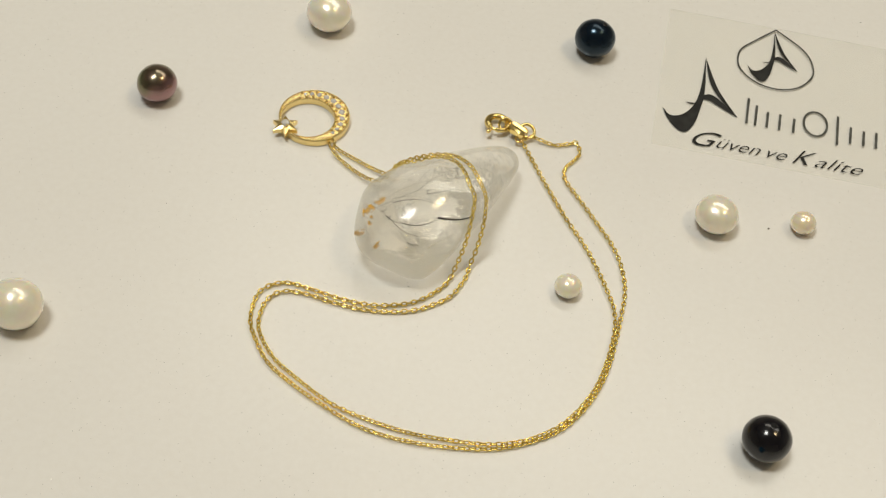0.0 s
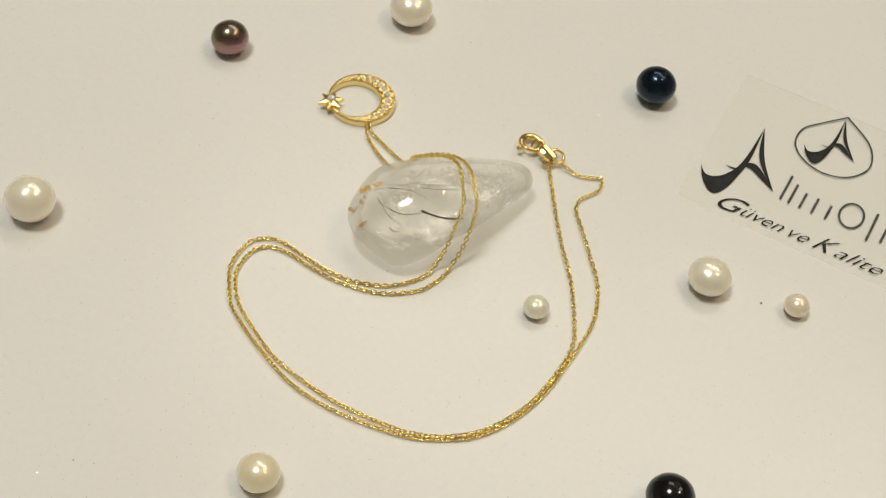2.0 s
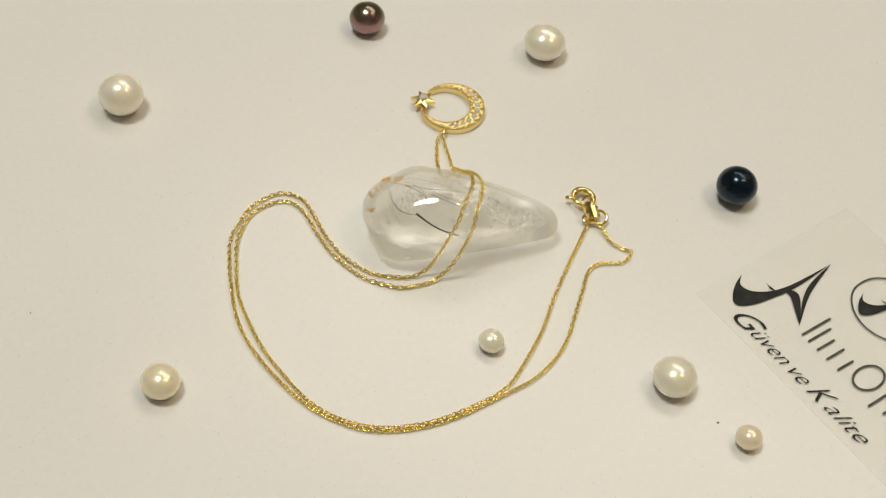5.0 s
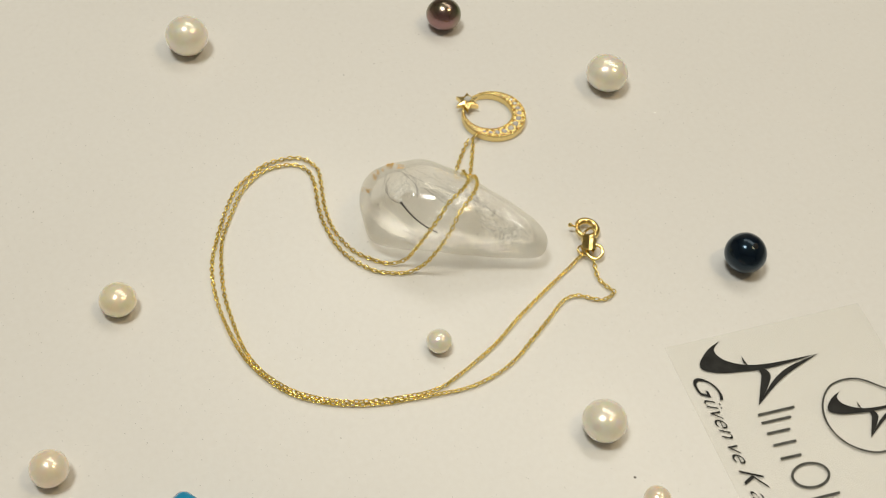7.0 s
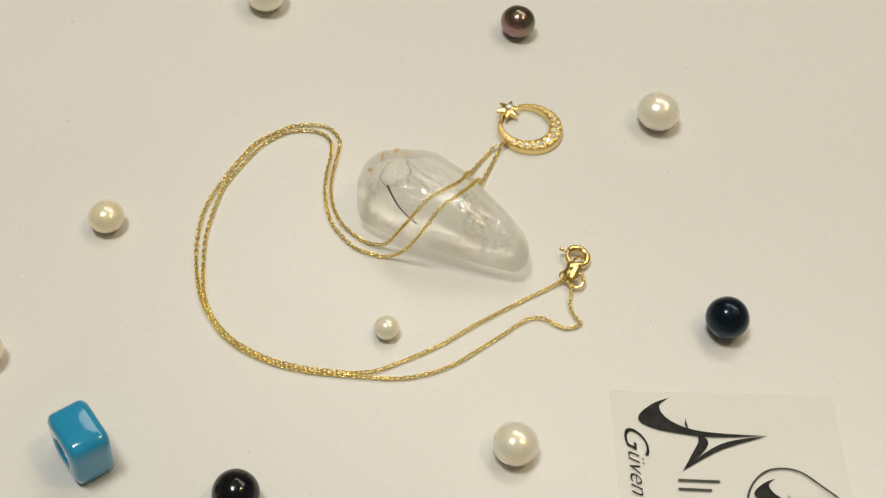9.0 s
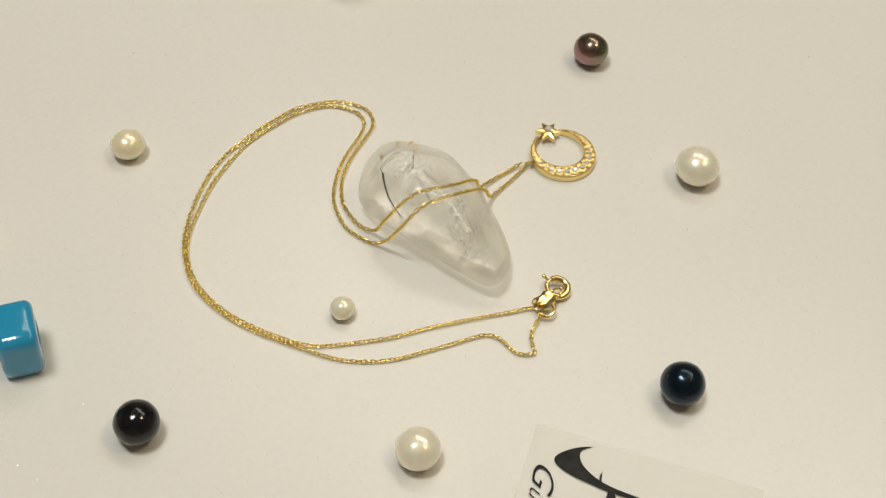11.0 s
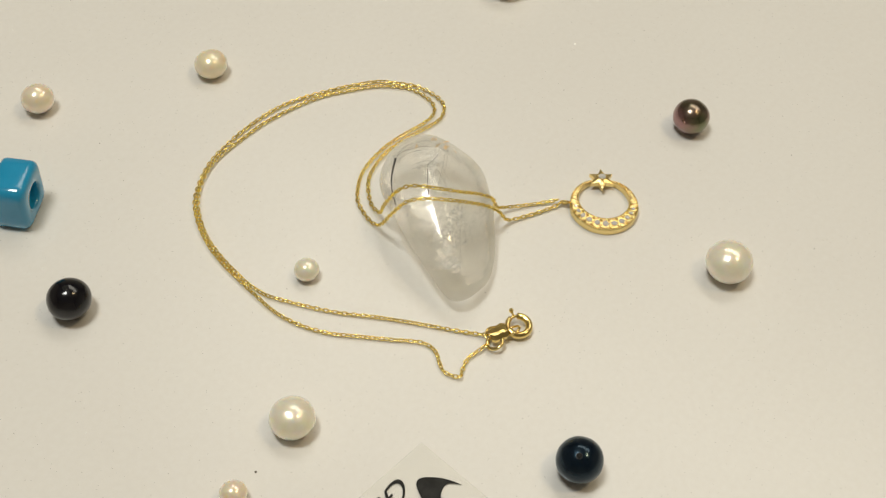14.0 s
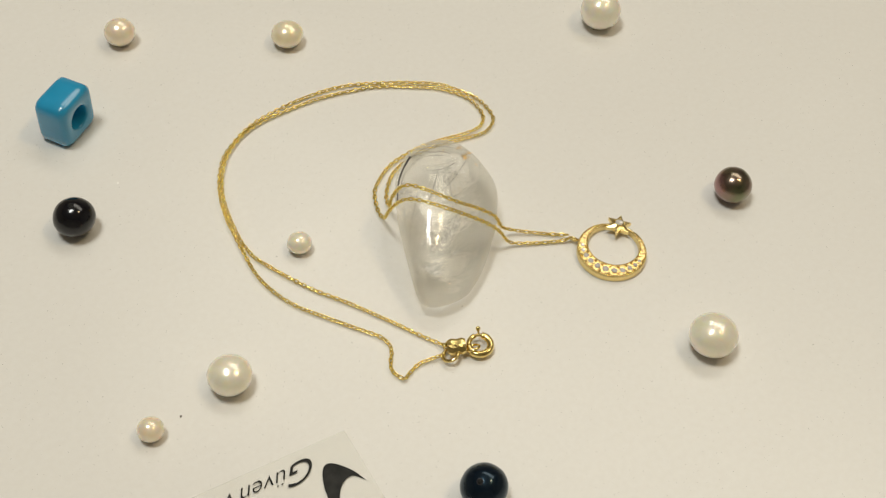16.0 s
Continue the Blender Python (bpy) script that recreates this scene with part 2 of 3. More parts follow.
def build_stand():
    """The round white board that turns with all that lies on it."""
    bm = bmesh.new()
    profile = [(0.0, -0.014), (0.236, -0.014), (0.2395, -0.0125), (0.241, -0.010), (0.241, -0.004),
               (0.2395, -0.0012), (0.2365, 0.0), (0.20, 0.0), (0.15, 0.0), (0.10, 0.0), (0.05, 0.0), (0.0, 0.0)]
    count, rings = 96, []
    for r, z in profile:
        if r == 0:
            rings.append([bm.verts.new((0, 0, z))])
        else:
            rings.append([bm.verts.new((r * math.cos(2 * math.pi * k / count), r * math.sin(2 * math.pi * k / count), z))
                          for k in range(count)])
    for a, b in zip(rings, rings[1:]):
        for k in range(count):
            j = (k + 1) % count
            if len(a) == 1:
                bm.faces.new((a[0], b[j], b[k]))
            elif len(b) == 1:
                bm.faces.new((a[k], a[j], b[0]))
            else:
                bm.faces.new((a[k], a[j], b[j], b[k]))
    bmesh.ops.recalc_face_normals(bm, faces=bm.faces)
    stand = thing("turntable", bm, WHITE_BOARD, "round glossy white turntable carrying the jewellery", "turntable", smooth=False)
    riding(stand)
    base = bmesh.new()
    bmesh.ops.create_cone(base, cap_ends=True, segments=48, radius1=0.11, radius2=0.11, depth=0.004)
    bmesh.ops.translate(base, vec=(0, 0, -0.016), verts=base.verts)
    part("base_ring", base, WHITE_BOARD, stand, smooth=False)


# ---------------- the quartz ----------------
# balls (place and radius, mm) round which the stone's skin is drawn tight
STONE = [(-10.09, -14.96, 5.47, 5.72), (-3.40, -10.31, 6.00, 5.00), (-6.56, -15.37, 6.25, 6.48), (-11.60, -5.55, 5.51, 2.95),
         (-1.56, -8.61, 7.17, 7.30), (-3.80, -20.20, 2.00, 1.50), (-0.66, 5.32, 1.90, 1.60), (6.40, 4.16, 3.42, 3.48)]


def stone_skin(n):
    """The point of the stone's skin whose outward direction is about n, with edges worn round."""
    side = n.orthogonal().normalized()
    other = n.cross(side)
    total = stone_point(n)
    for k in range(8):
        a = math.pi * k / 4
        total += stone_point((n + (side * math.cos(a) + other * math.sin(a)) * (0.42 if k % 2 else 0.22)).normalized())
    return total / 9 + n * 0.6


def stone_point(n, soft=1.5):
    lift = [c[0] * n.x + c[1] * n.y + c[2] * n.z + c[3] for c in STONE]
    top = max(lift)
    w = [math.exp((h - top) / soft) for h in lift]
    total = sum(w)
    p = Vector((0, 0, 0))
    for k, c in zip(w, STONE):
        p += (Vector(c[:3]) + n * c[3]) * (k / total)
    return p


def build_stone():
    bm = bmesh.new()
    bmesh.ops.create_icosphere(bm, subdivisions=5, radius=1.0)
    low = 1e9
    for v in bm.verts:
        n = v.co.normalized()
        p = stone_skin(n)
        dent = noise.noise(p * 0.16) * 0.35 + noise.noise(p * 0.45 + Vector((7, 3, 1))) * 0.10
        p += n * dent
        v.co = p * MM
        low = min(low, v.co.z)
    for v in bm.verts:
        v.co.z = max(v.co.z - low, 0.0) + 0.00002
    stone = thing("quartz_stone", bm, QUARTZ, "clear tumbled quartz with dark needles and rusty specks, under the chain",
                  "gemstone")
    riding(stone)

    def needle(a, b, bend, width):
        a, b = Vector(a), Vector(b)
        side = (b - a).cross(Vector((0, 0, 1))).normalized()
        path = [(a.lerp(b, k / 8) + side * bend * math.sin(math.pi * k / 8)) * MM for k in range(9)]
        radii = [width * MM * (1.0 - 0.6 * k / 8) for k in range(9)]
        part("needle", tube(bmesh.new(), path, radii, 6), NEEDLE, stone, "thin dark mineral needle in the quartz")

    needle((-1.9, -16.6, 12.6), (3.6, -11.9, 9.0), 0.7, 0.19)
    needle((-4.5, -11.4, 11.9), (0.2, -7.0, 9.5), 0.2, 0.08)
    needle((-6.0, -10.4, 11.2), (-3.2, -4.7, 9.0), -0.2, 0.06)
    needle((-9.6, -13.0, 10.6), (-2.6, -13.4, 12.0), -0.9, 0.09)
    needle((-10.2, -15.6, 10.0), (-7.6, -17.0, 10.6), 0.3, 0.10)
    needle((-7.6, -17.0, 10.6), (-2.2, -16.7, 12.2), 0.8, 0.09)
    needle((-9.0, -16.3, 9.6), (-4.6, -18.1, 9.2), 0.5, 0.06)
    needle((-6.4, -19.0, 8.6), (-4.6, -19.2, 8.8), 0.4, 0.10)
    needle((-3.2, -15.4, 3.4), (3.8, -7.4, 2.2), 0.1, 0.07)
    needle((-12.2, -13.4, 9.2), (-0.8, -7.0, 11.4), -0.3, 0.05)
    needle((-1.0, -1.2, 7.6), (3.2, 2.4, 5.0), 0.1, 0.05)
    dot = bmesh.new()
    bmesh.ops.create_icosphere(dot, subdivisions=2, radius=0.24 * MM, matrix=Matrix.Translation((-1.95 * MM, -16.65 * MM, 12.7 * MM)))
    part("needle_head", dot, NEEDLE, stone, "dark round head of a mineral needle")

    rnd = random.Random(5)

    def flake(name, at, size, mat, label, tilt):
        bm = bmesh.new()
        count = 9
        rim = []
        for k in range(count):
            r = size * rnd.uniform(0.45, 1.0)
            a = 2 * math.pi * k / count
            rim.append((r * math.cos(a) * MM, r * 0.6 * math.sin(a) * MM))
        plate(bm, rim, -0.00003, 0.00003)
        bm.transform(pose(*(Vector(at) * MM), *tilt))
        part(name, bm, mat, stone, label, smooth=False)

    for at, size, tilt in (((-13.2, -14.4, 9.6), 1.5, (20, -40, 30)), ((-12.6, -16.4, 9.4), 1.1, (40, -30, 70)),
                           ((-11.6, -13.0, 10.4), 1.3, (10, -25, 10)), ((-14.2, -16.6, 6.6), 1.3, (60, -50, 20)),
                           ((-11.0, -19.0, 6.9), 1.0, (70, -20, 50)), ((-13.8, -12.4, 8.0), 0.9, (20, -60, 0))):
        flake("rust_speck", at, size, RUST, "rusty orange speck in the quartz", tilt)
    # cracks; those at the thin end also stand for bright inner reflections
    for at, size, tilt in (((2.6, -1.6, 6.6), 4.6, (-24, 20, 40)), ((4.6, 1.6, 4.8), 3.8, (30, -12, 60)), ((-2.0, -3.0, 8.2), 3.2, (12, 28, 20)),
                           ((-7.5, -13.5, 8.6), 3.4, (20, -10, 80))):
        flake("veil", at, size, VEIL, "milky healed crack in the quartz, also standing for inner glints", tilt)
    # small white flakes scattered inside, added as glints in the stone
    for k in range(26):
        n = Vector((rnd.gauss(0, 1), rnd.gauss(0, 1), rnd.uniform(-0.2, 1.2))).normalized()
        at = (stone_skin(n) - Vector((-3, -6, 5))) * rnd.uniform(0.4, 0.9) + Vector((-3, -6, 5))
        flake("veil", at, rnd.uniform(0.3, 1.1), VEIL, "milky healed crack in the quartz, also standing for inner glints",
              (rnd.uniform(0, 180), rnd.uniform(0, 180), rnd.uniform(0, 180)))


# ---------------- pearls and bead ----------------
def build_pearl(x, y, r, squash, mat, label, turn=0.0, hole=None, group="loose pearls"):
    """r in mm; squash: height over width; hole: where the drill hole opens, as a direction."""
    bm = bmesh.new()
    bmesh.ops.create_uvsphere(bm, u_segments=48, v_segments=28, radius=1.0)
    h = r * squash
    shift = Vector((x, y, 0)) * 0.37
    for v in bm.verts:
        d = v.co.normalized()
        lump = 1 + 0.022 * noise.noise(d * 1.3 + shift) + 0.007 * noise.noise(d * 4.0 + shift)
        v.co = Vector((d.x * r, d.y * r * 0.98, d.z * h)) * lump * MM
    low = min(v.co.z for v in bm.verts)
    ob = thing("pearl", bm, mat, label, "pearl", group, (x * MM, y * MM, -low))
    ob.rotation_euler = (0, 0, radians(turn))
    if hole:
        d = Vector(hole).normalized()
        at = Vector((d.x * r, d.y * r * 0.98, d.z * h)) * MM
        # no bore is cut: a near-black plug stands for the shade inside it
        rim = bmesh.new()
        bmesh.ops.create_cone(rim, cap_ends=True, segments=20, radius1=0.42 * MM, radius2=0.42 * MM, depth=0.5 * MM)
        rim.transform(Matrix.Translation(at * 0.965) @ d.to_track_quat("Z", "Y").to_matrix().to_4x4())
        part("drill_hole", rim, HOLE_SHADE, ob, "drilled hole, its inner shade drawn as a black plug")
        edge = tube(bmesh.new(), ring_path(0, 0, 0, 0.47, 20), 0.07 * MM, 6, True)
        edge.transform(Matrix.Translation(at * 1.0) @ d.to_track_quat("Z", "Y").to_matrix().to_4x4())
        part("hole_rim", edge, HOLE_RIM, ob, "dark grey rim of the drilled hole")
    return riding(ob)


def build_pearls():
    build_pearl(-63.87, -37.55, 4.24, 0.89, PEARL_WHITE, "large white button pearl with a flattened top")
    build_pearl(-28.0, 37.63, 4.22, 0.80, PEARL_WHITE, "large white round pearl with soft lustre")
    build_pearl(-54.55, 13.46, 3.56, 0.90, PEARL_PURPLE, "plum and bronze iridescent pearl", 40)
    build_pearl(21.83, 40.23, 3.80, 0.93, PEARL_NAVY, "dark navy round pearl with a drilled hole", 0, (0.35, 0.10, 0.93))
    build_pearl(44.35, 0.89, 3.72, 0.79, PEARL_WHITE, "white round pearl beside a tiny cream pearl")
    build_pearl(59.5, 2.67, 2.18, 0.86, PEARL_PINK, "tiny pinkish cream pearl")
    build_pearl(20.07, -17.92, 2.21, 0.82, PEARL_WHITE, "tiny white pearl inside the chain's loop")
    build_pearl(51.06, -42.76, 3.74, 0.90, PEARL_BLACK, "black pearl with a drilled hole", 0, (0.05, 0.06, 0.99))
    build_pearl(-5.6, -65.78, 3.24, 0.78, PEARL_CREAM, "cream flattened button pearl")
    build_pearl(22.56, -83.26, 3.11, 0.86, PEARL_PINK, "pinkish cream round pearl near the blue bead")


def build_bead():
    """A square bead with rounded edges and a round hole from side to side."""
    lx, ly, lz, r, count = 9.5, 6.6, 9.7, 2.3, 32
    hx, hz, hy = lx / 2, lz / 2, ly / 2
    soft, steps = 1.25, 4
    bm = bmesh.new()

    def rim(inset, y, scale=1.0):
        """One ring of the outer skin, a rounded rectangle."""
        out = []
        for k in range(count):
            a = 2 * math.pi * (k + 0.5) / count
            c, s = math.cos(a), math.sin(a)
            p = 7.0
            q = (abs(c) ** p + abs(s) ** p) ** (-1 / p)
            out.append(bm.verts.new(((hx - inset) * c * q * MM, y * MM, (hz - inset) * s * q * MM)))
        return out

    def ring(radius, y):
        return [bm.verts.new((radius * math.cos(2 * math.pi * (k + 0.5) / count) * MM, y * MM,
                              radius * math.sin(2 * math.pi * (k + 0.5) / count) * MM)) for k in range(count)]

    rings = [ring(r, -hy + 0.5), ring(r + 0.12, -hy + 0.15), ring(r + 0.4, -hy)]
    for k in range(steps + 1):
        a = math.pi / 2 * k / steps
        rings.append(rim(soft * (1 - math.sin(a)), -hy + soft * (1 - math.cos(a))))
    for k in range(steps, -1, -1):
        a = math.pi / 2 * k / steps
        rings.append(rim(soft * (1 - math.sin(a)), hy - soft * (1 - math.cos(a))))
    rings += [ring(r + 0.4, hy), ring(r + 0.12, hy - 0.15), ring(r, hy - 0.5)]
    for a, b in zip(rings, rings[1:] + rings[:1]):
        for k in range(count):
            j = (k + 1) % count
            bm.faces.new((a[k], a[j], b[j], b[k]))
    bmesh.ops.recalc_face_normals(bm, faces=bm.faces)
    bead = thing("cube_bead", bm, BLUE, "glossy turquoise blue cube bead with a round hole", "bead",
                 at=(41.8 * MM, -66.1 * MM, hz * MM))
    bead.rotation_euler = (0, 0, radians(31))
    riding(bead)


# ---------------- the printed film ----------------
def curve_shape(knots, per=8):
    """A closed outline through knots by straight cuts of a smooth curve; a knot with a third value is a sharp corner."""
    out = []
    n = len(knots)
    for i in range(n):
        p0, p1, p2, p3 = (Vector(knots[j % n][:2]) for j in (i - 1, i, i + 1, i + 2))
        if len(knots[i]) > 2:
            p0 = p1
        if len(knots[(i + 1) % n]) > 2:
            p3 = p2
        for k in range(per):
            u = k / per
            out.append(0.5 * (2 * p1 + (p2 - p0) * u + (2 * p0 - 5 * p1 + 4 * p2 - p3) * u * u
                              + (3 * p1 - p0 - 3 * p2 + p3) * u ** 3))
    return [(p.x * MM, p.y * MM) for p in out]


def build_card():
    length, width = 46.5, 37.2
    z0, z1 = 0.10 * MM, 0.20 * MM
    bm = plate(bmesh.new(), [(0, 0), (length * MM, 0), (length * MM, width * MM), (0, width * MM)], z0, z1)
    card = thing("printed_film", bm, FILM, "translucent frosted film printed in black, lying flat", "label",
                 at=(33.4 * MM, 18.3 * MM, 0.0), smooth=False)
    card.rotation_euler = (radians(0.25), radians(-0.25), radians(-4.9))
    card.visible_shadow = False
    riding(card)
    ink0, ink1 = z1 + 0.004 * MM, z1 + 0.03 * MM

    def emblem(scale, du, dv):
        m = Matrix.Translation((du * MM, dv * MM, 0)) @ Matrix.Diagonal((scale, scale, 1, 1))
        sweep = [(1.1, 9.8, 1), (2.7, 8.0), (5.0, 8.9), (6.9, 12.2), (7.7, 17.0), (8.0, 25.2, 1), (8.45, 18.0), (8.4, 14.0),
                 (8.0, 11.0), (7.3, 7.2), (6.0, 4.6), (4.4, 4.6), (2.3, 7.0)]
        bm = plate(bmesh.new(), curve_shape(sweep), ink0, ink1)
        bm.transform(m)
        part("emblem_sweep", bm, INK, card, "black curved emblem stroke", smooth=False)
        leg = [(8.0, 25.2, 1), (9.1, 19.2), (11.0, 15.2), (14.9, 10.6, 1), (11.6, 15.8), (9.9, 19.6)]
        bm = plate(bmesh.new(), curve_shape(leg), ink0, ink1)
        bm.transform(m)
        part("emblem_leg", bm, INK, card, "slim black emblem stroke", smooth=False)
        bar = [(7.9, 13.6, 1), (9.4, 13.7), (11.4, 12.6), (14.9, 10.6, 1), (12.2, 13.5), (10.0, 15.2), (8.6, 14.9)]
        bm = plate(bmesh.new(), curve_shape(bar), ink0 + 0.004 * MM, ink1 + 0.004 * MM)
        bm.transform(m)
        part("emblem_bar", bm, INK, card, "short black emblem stroke", smooth=False)
        tick = [(5.0, 12.1, 1), (6.4, 11.9), (7.5, 12.6, 1), (6.6, 12.3)]
        bm = plate(bmesh.new(), curve_shape(tick), ink0 + 0.006 * MM, ink1 + 0.006 * MM)
        bm.transform(m)
        part("emblem_tick", bm, INK, card, smooth=False)

    emblem(1.0, 0.0, 0.0)
    emblem(0.70, 15.1, 18.5)
    drop = [(23.0, 36.5, 1), (19.2, 32.4), (16.3, 28.6), (16.3, 24.0), (19.2, 20.7), (23.4, 19.5), (27.6, 20.8), (30.4, 24.4),
            (30.5, 28.2), (28.4, 32.2)]
    outer = [(x - 2.1 * MM, y + 0.5 * MM) for x, y in curve_shape(drop, 10)]
    cx, cy = 21.2 * MM, 27.1 * MM
    inner = [(cx + (x - cx) * 0.955, cy + (y - cy) * 0.955) for x, y in outer]
    bm = bmesh.new()
    a = [bm.verts.new((x, y, ink1)) for x, y in outer]
    b = [bm.verts.new((x, y, ink1)) for x, y in inner]
    c = [bm.verts.new((x, y, ink0)) for x, y in outer]
    d = [bm.verts.new((x, y, ink0)) for x, y in inner]
    for k in range(len(a)):
        j = (k + 1) % len(a)
        bm.faces.new((a[k], a[j], b[j], b[k]))
        bm.faces.new((c[k], d[k], d[j], c[j]))
        bm.faces.new((a[k], c[k], c[j], a[j]))
        bm.faces.new((b[k], b[j], d[j], d[k]))
    part("drop_outline", bm, INK_SOFT, card, "grey drop-shaped emblem outline", smooth=False)

    # the name stands as plain upright strokes and one ring, in the letters' places
    def stroke(u, v0, v1, wide=0.46, lean=0.12):
        rim = [((u + lean * k) * MM + s * wide / 2 * MM, v * MM) for k, v, s in ((0, v0, -1), (0, v0, 1), (1, v1, 1), (1, v1, -1))]
        part("name_bar", plate(bmesh.new(), rim, ink0, ink1), INK_SOFT, card, smooth=False)

    for u, v0, v1 in ((16.6, 9.6, 16.3), (18.2, 9.5, 14.8), (20.3, 9.5, 13.6), (22.6, 9.5, 13.6), (25.2, 9.5, 13.2),
                      (33.2, 8.6, 16.0), (35.6, 9.6, 13.8), (38.0, 9.6, 13.4), (40.3, 9.6, 13.6)):
        stroke(u, v0, v1)
    ring = [(29.2 + 2.15 * math.cos(2 * math.pi * k / 40), 12.9 + 3.1 * math.sin(2 * math.pi * k / 40)) for k in range(40)]
    part("name_ring", tube(bmesh.new(), [(x * MM, y * MM, (ink0 + ink1) / 2) for x, y in ring], 0.22 * MM, 6, True, 0.05),
         INK_SOFT, card, smooth=False)

    # the line of script below it: a tall swung initial, then small slanted letters
    def lettering(words, size, shear, u0, u1, v):
        text = bpy.data.curves.new("script_word", "FONT")
        text.body, text.size, text.shear, text.extrude, text.offset = words, size * MM, shear, 0.012 * MM, -0.05 * MM
        holder = new("script_holder", text)
        bpy.context.view_layer.update()
        me = bpy.data.meshes.new_from_object(holder.evaluated_get(bpy.context.evaluated_depsgraph_get()))
        bpy.data.objects.remove(holder)
        xs = [p.co.x for p in me.vertices]
        squeeze = (u1 - u0) * MM / (max(xs) - min(xs))
        me.transform(Matrix.Translation((u0 * MM, v * MM, ink1 + 0.004 * MM)) @ Matrix.Diagonal((squeeze, 1, 1, 1))
                     @ Matrix.Translation((-min(xs), 0, 0)))
        me.materials.clear()
        me.materials.append(INK)
        word = new("script_word", me)
        word.parent = card
        tagged(word, "black slanted script lettering")

    lettering("G", 5.6, 0.55, 7.2, 12.4, 1.7)
    lettering("\u00fcven", 4.0, 0.5, 11.6, 19.6, 2.0)
    lettering("ve", 4.0, 0.5, 20.8, 24.4, 2.0)
    lettering("K", 5.2, 0.6, 25.3, 29.6, 1.9)
    lettering("alite", 4.0, 0.5, 29.3, 38.0, 2.0)


# ---------------- the necklace ----------------
# mm, on the stand at the start; each strand from the pendant over the stone and round to the clasp
OVER_A = [(-22.4, 5.7, 1.20), (-20.7, 4.0, 0.60), (-17.4, 1.4, 0.60), (-14.0, -0.7, 1.40), (-11.9, -1.0, 3.10),
          (-10.9, -1.0, 5.00), (-10.0, -1.3, 7.00), (-7.2, -2.4, 9.60), (-3.4, -3.5, 12.50), (-0.6, -5.6, 14.10),
          (1.1, -8.0, 14.40), (2.1, -10.0, 13.90), (3.1, -11.4, 12.90), (3.2, -13.0, 10.20), (2.7, -15.2, 5.60),
          (1.7, -16.9, 1.60)]
LOOP_A = [(0.6, -19.7, 0.50), (-1.5, -22.3, 0.50), (-4.0, -24.3, 0.50), (-7.1, -25.5, 0.50), (-10.7, -26.1, 0.50),
          (-15.3, -25.8, 0.50), (-19.9, -24.8, 0.50), (-24.4, -24.0, 0.50), (-27.3, -25.1, 0.50), (-28.7, -26.9, 0.50),
          (-29.1, -29.8, 0.50), (-28.8, -32.7, 0.50), (-27.5, -35.5, 0.50), (-24.9, -39.4, 0.50), (-21.0, -42.4, 0.50),
          (-16.7, -45.0, 0.50), (-10.1, -48.3, 0.50), (-4.4, -49.7, 0.50), (1.9, -50.1, 0.50), (8.8, -49.6, 0.50),
          (13.4, -48.5, 0.50), (17.7, -46.4, 0.50)]
TAIL_A = [(20.9, -44.1, 0.50), (23.8, -40.4, 0.50), (26.0, -36.1, 0.50), (27.5, -31.4, 0.50), (28.4, -26.4, 0.50),
          (28.9, -22.8, 0.50), (29.2, -20.4, 0.50), (29.5, -17.9, 0.50), (29.4, -14.4, 0.50), (28.4, -10.0, 0.50),
          (26.7, -6.2, 0.50), (24.5, -2.8, 0.50), (21.4, 1.9, 0.50), (18.8, 5.7, 0.50), (18.2, 7.8, 0.50),
          (18.6, 9.5, 0.50), (19.8, 11.1, 0.50), (20.7, 13.0, 0.50), (20.0, 15.3, 0.60), (18.6, 14.9, 0.50),
          (16.1, 14.2, 0.50), (13.5, 14.7, 0.80), (11.9, 15.1, 1.00), (10.9, 15.4, 1.10)]
OVER_B = [(-22.1, 6.3, 1.20), (-20.7, 5.7, 0.60), (-17.6, 4.2, 0.50), (-14.7, 2.7, 0.60), (-12.5, 1.6, 1.00),
          (-11.3, 1.2, 2.20), (-9.8, 0.7, 5.00), (-7.4, -0.2, 7.80), (-3.7, -1.6, 10.90), (-0.5, -3.4, 12.90),
          (1.9, -5.7, 13.60), (3.3, -7.7, 13.20), (4.4, -9.1, 12.30), (5.1, -10.2, 10.60), (5.2, -12.0, 7.20),
          (4.7, -13.9, 3.40), (3.9, -15.9, 0.90)]
LOOP_B = [(3.5, -18.1, 0.50), (1.7, -22.0, 0.50), (-0.9, -24.3, 0.50), (-3.9, -26.0, 0.50), (-7.5, -26.9, 0.50),
          (-12.4, -27.2, 0.50), (-17.1, -26.6, 0.50), (-21.3, -25.7, 0.50), (-24.9, -25.8, 0.50), (-26.9, -27.5, 0.50),
          (-27.6, -29.9, 0.50), (-27.5, -33.0, 0.50), (-26.3, -35.6, 0.50), (-23.8, -38.8, 0.50), (-20.2, -41.5, 0.50),
          (-14.3, -45.2, 0.50), (-8.3, -47.2, 0.50), (-1.9, -48.5, 0.50), (4.3, -48.8, 0.50), (9.6, -48.7, 0.60),
          (14.1, -47.7, 0.70), (18.0, -45.7, 0.75)]
TAIL_B = [(21.0, -43.2, 0.75), (23.8, -39.4, 0.75), (25.9, -35.0, 0.75), (27.2, -30.2, 0.75), (28.1, -24.7, 0.70),
          (28.0, -21.2, 0.50), (27.5, -19.0, 0.50), (25.4, -13.8, 0.50), (22.8, -8.4, 0.50), (19.1, -2.5, 0.50),
          (15.4, 4.2, 0.50), (12.4, 10.0, 0.50), (10.8, 13.0, 0.70), (10.1, 14.3, 1.00), (9.7, 15.1, 1.20)]


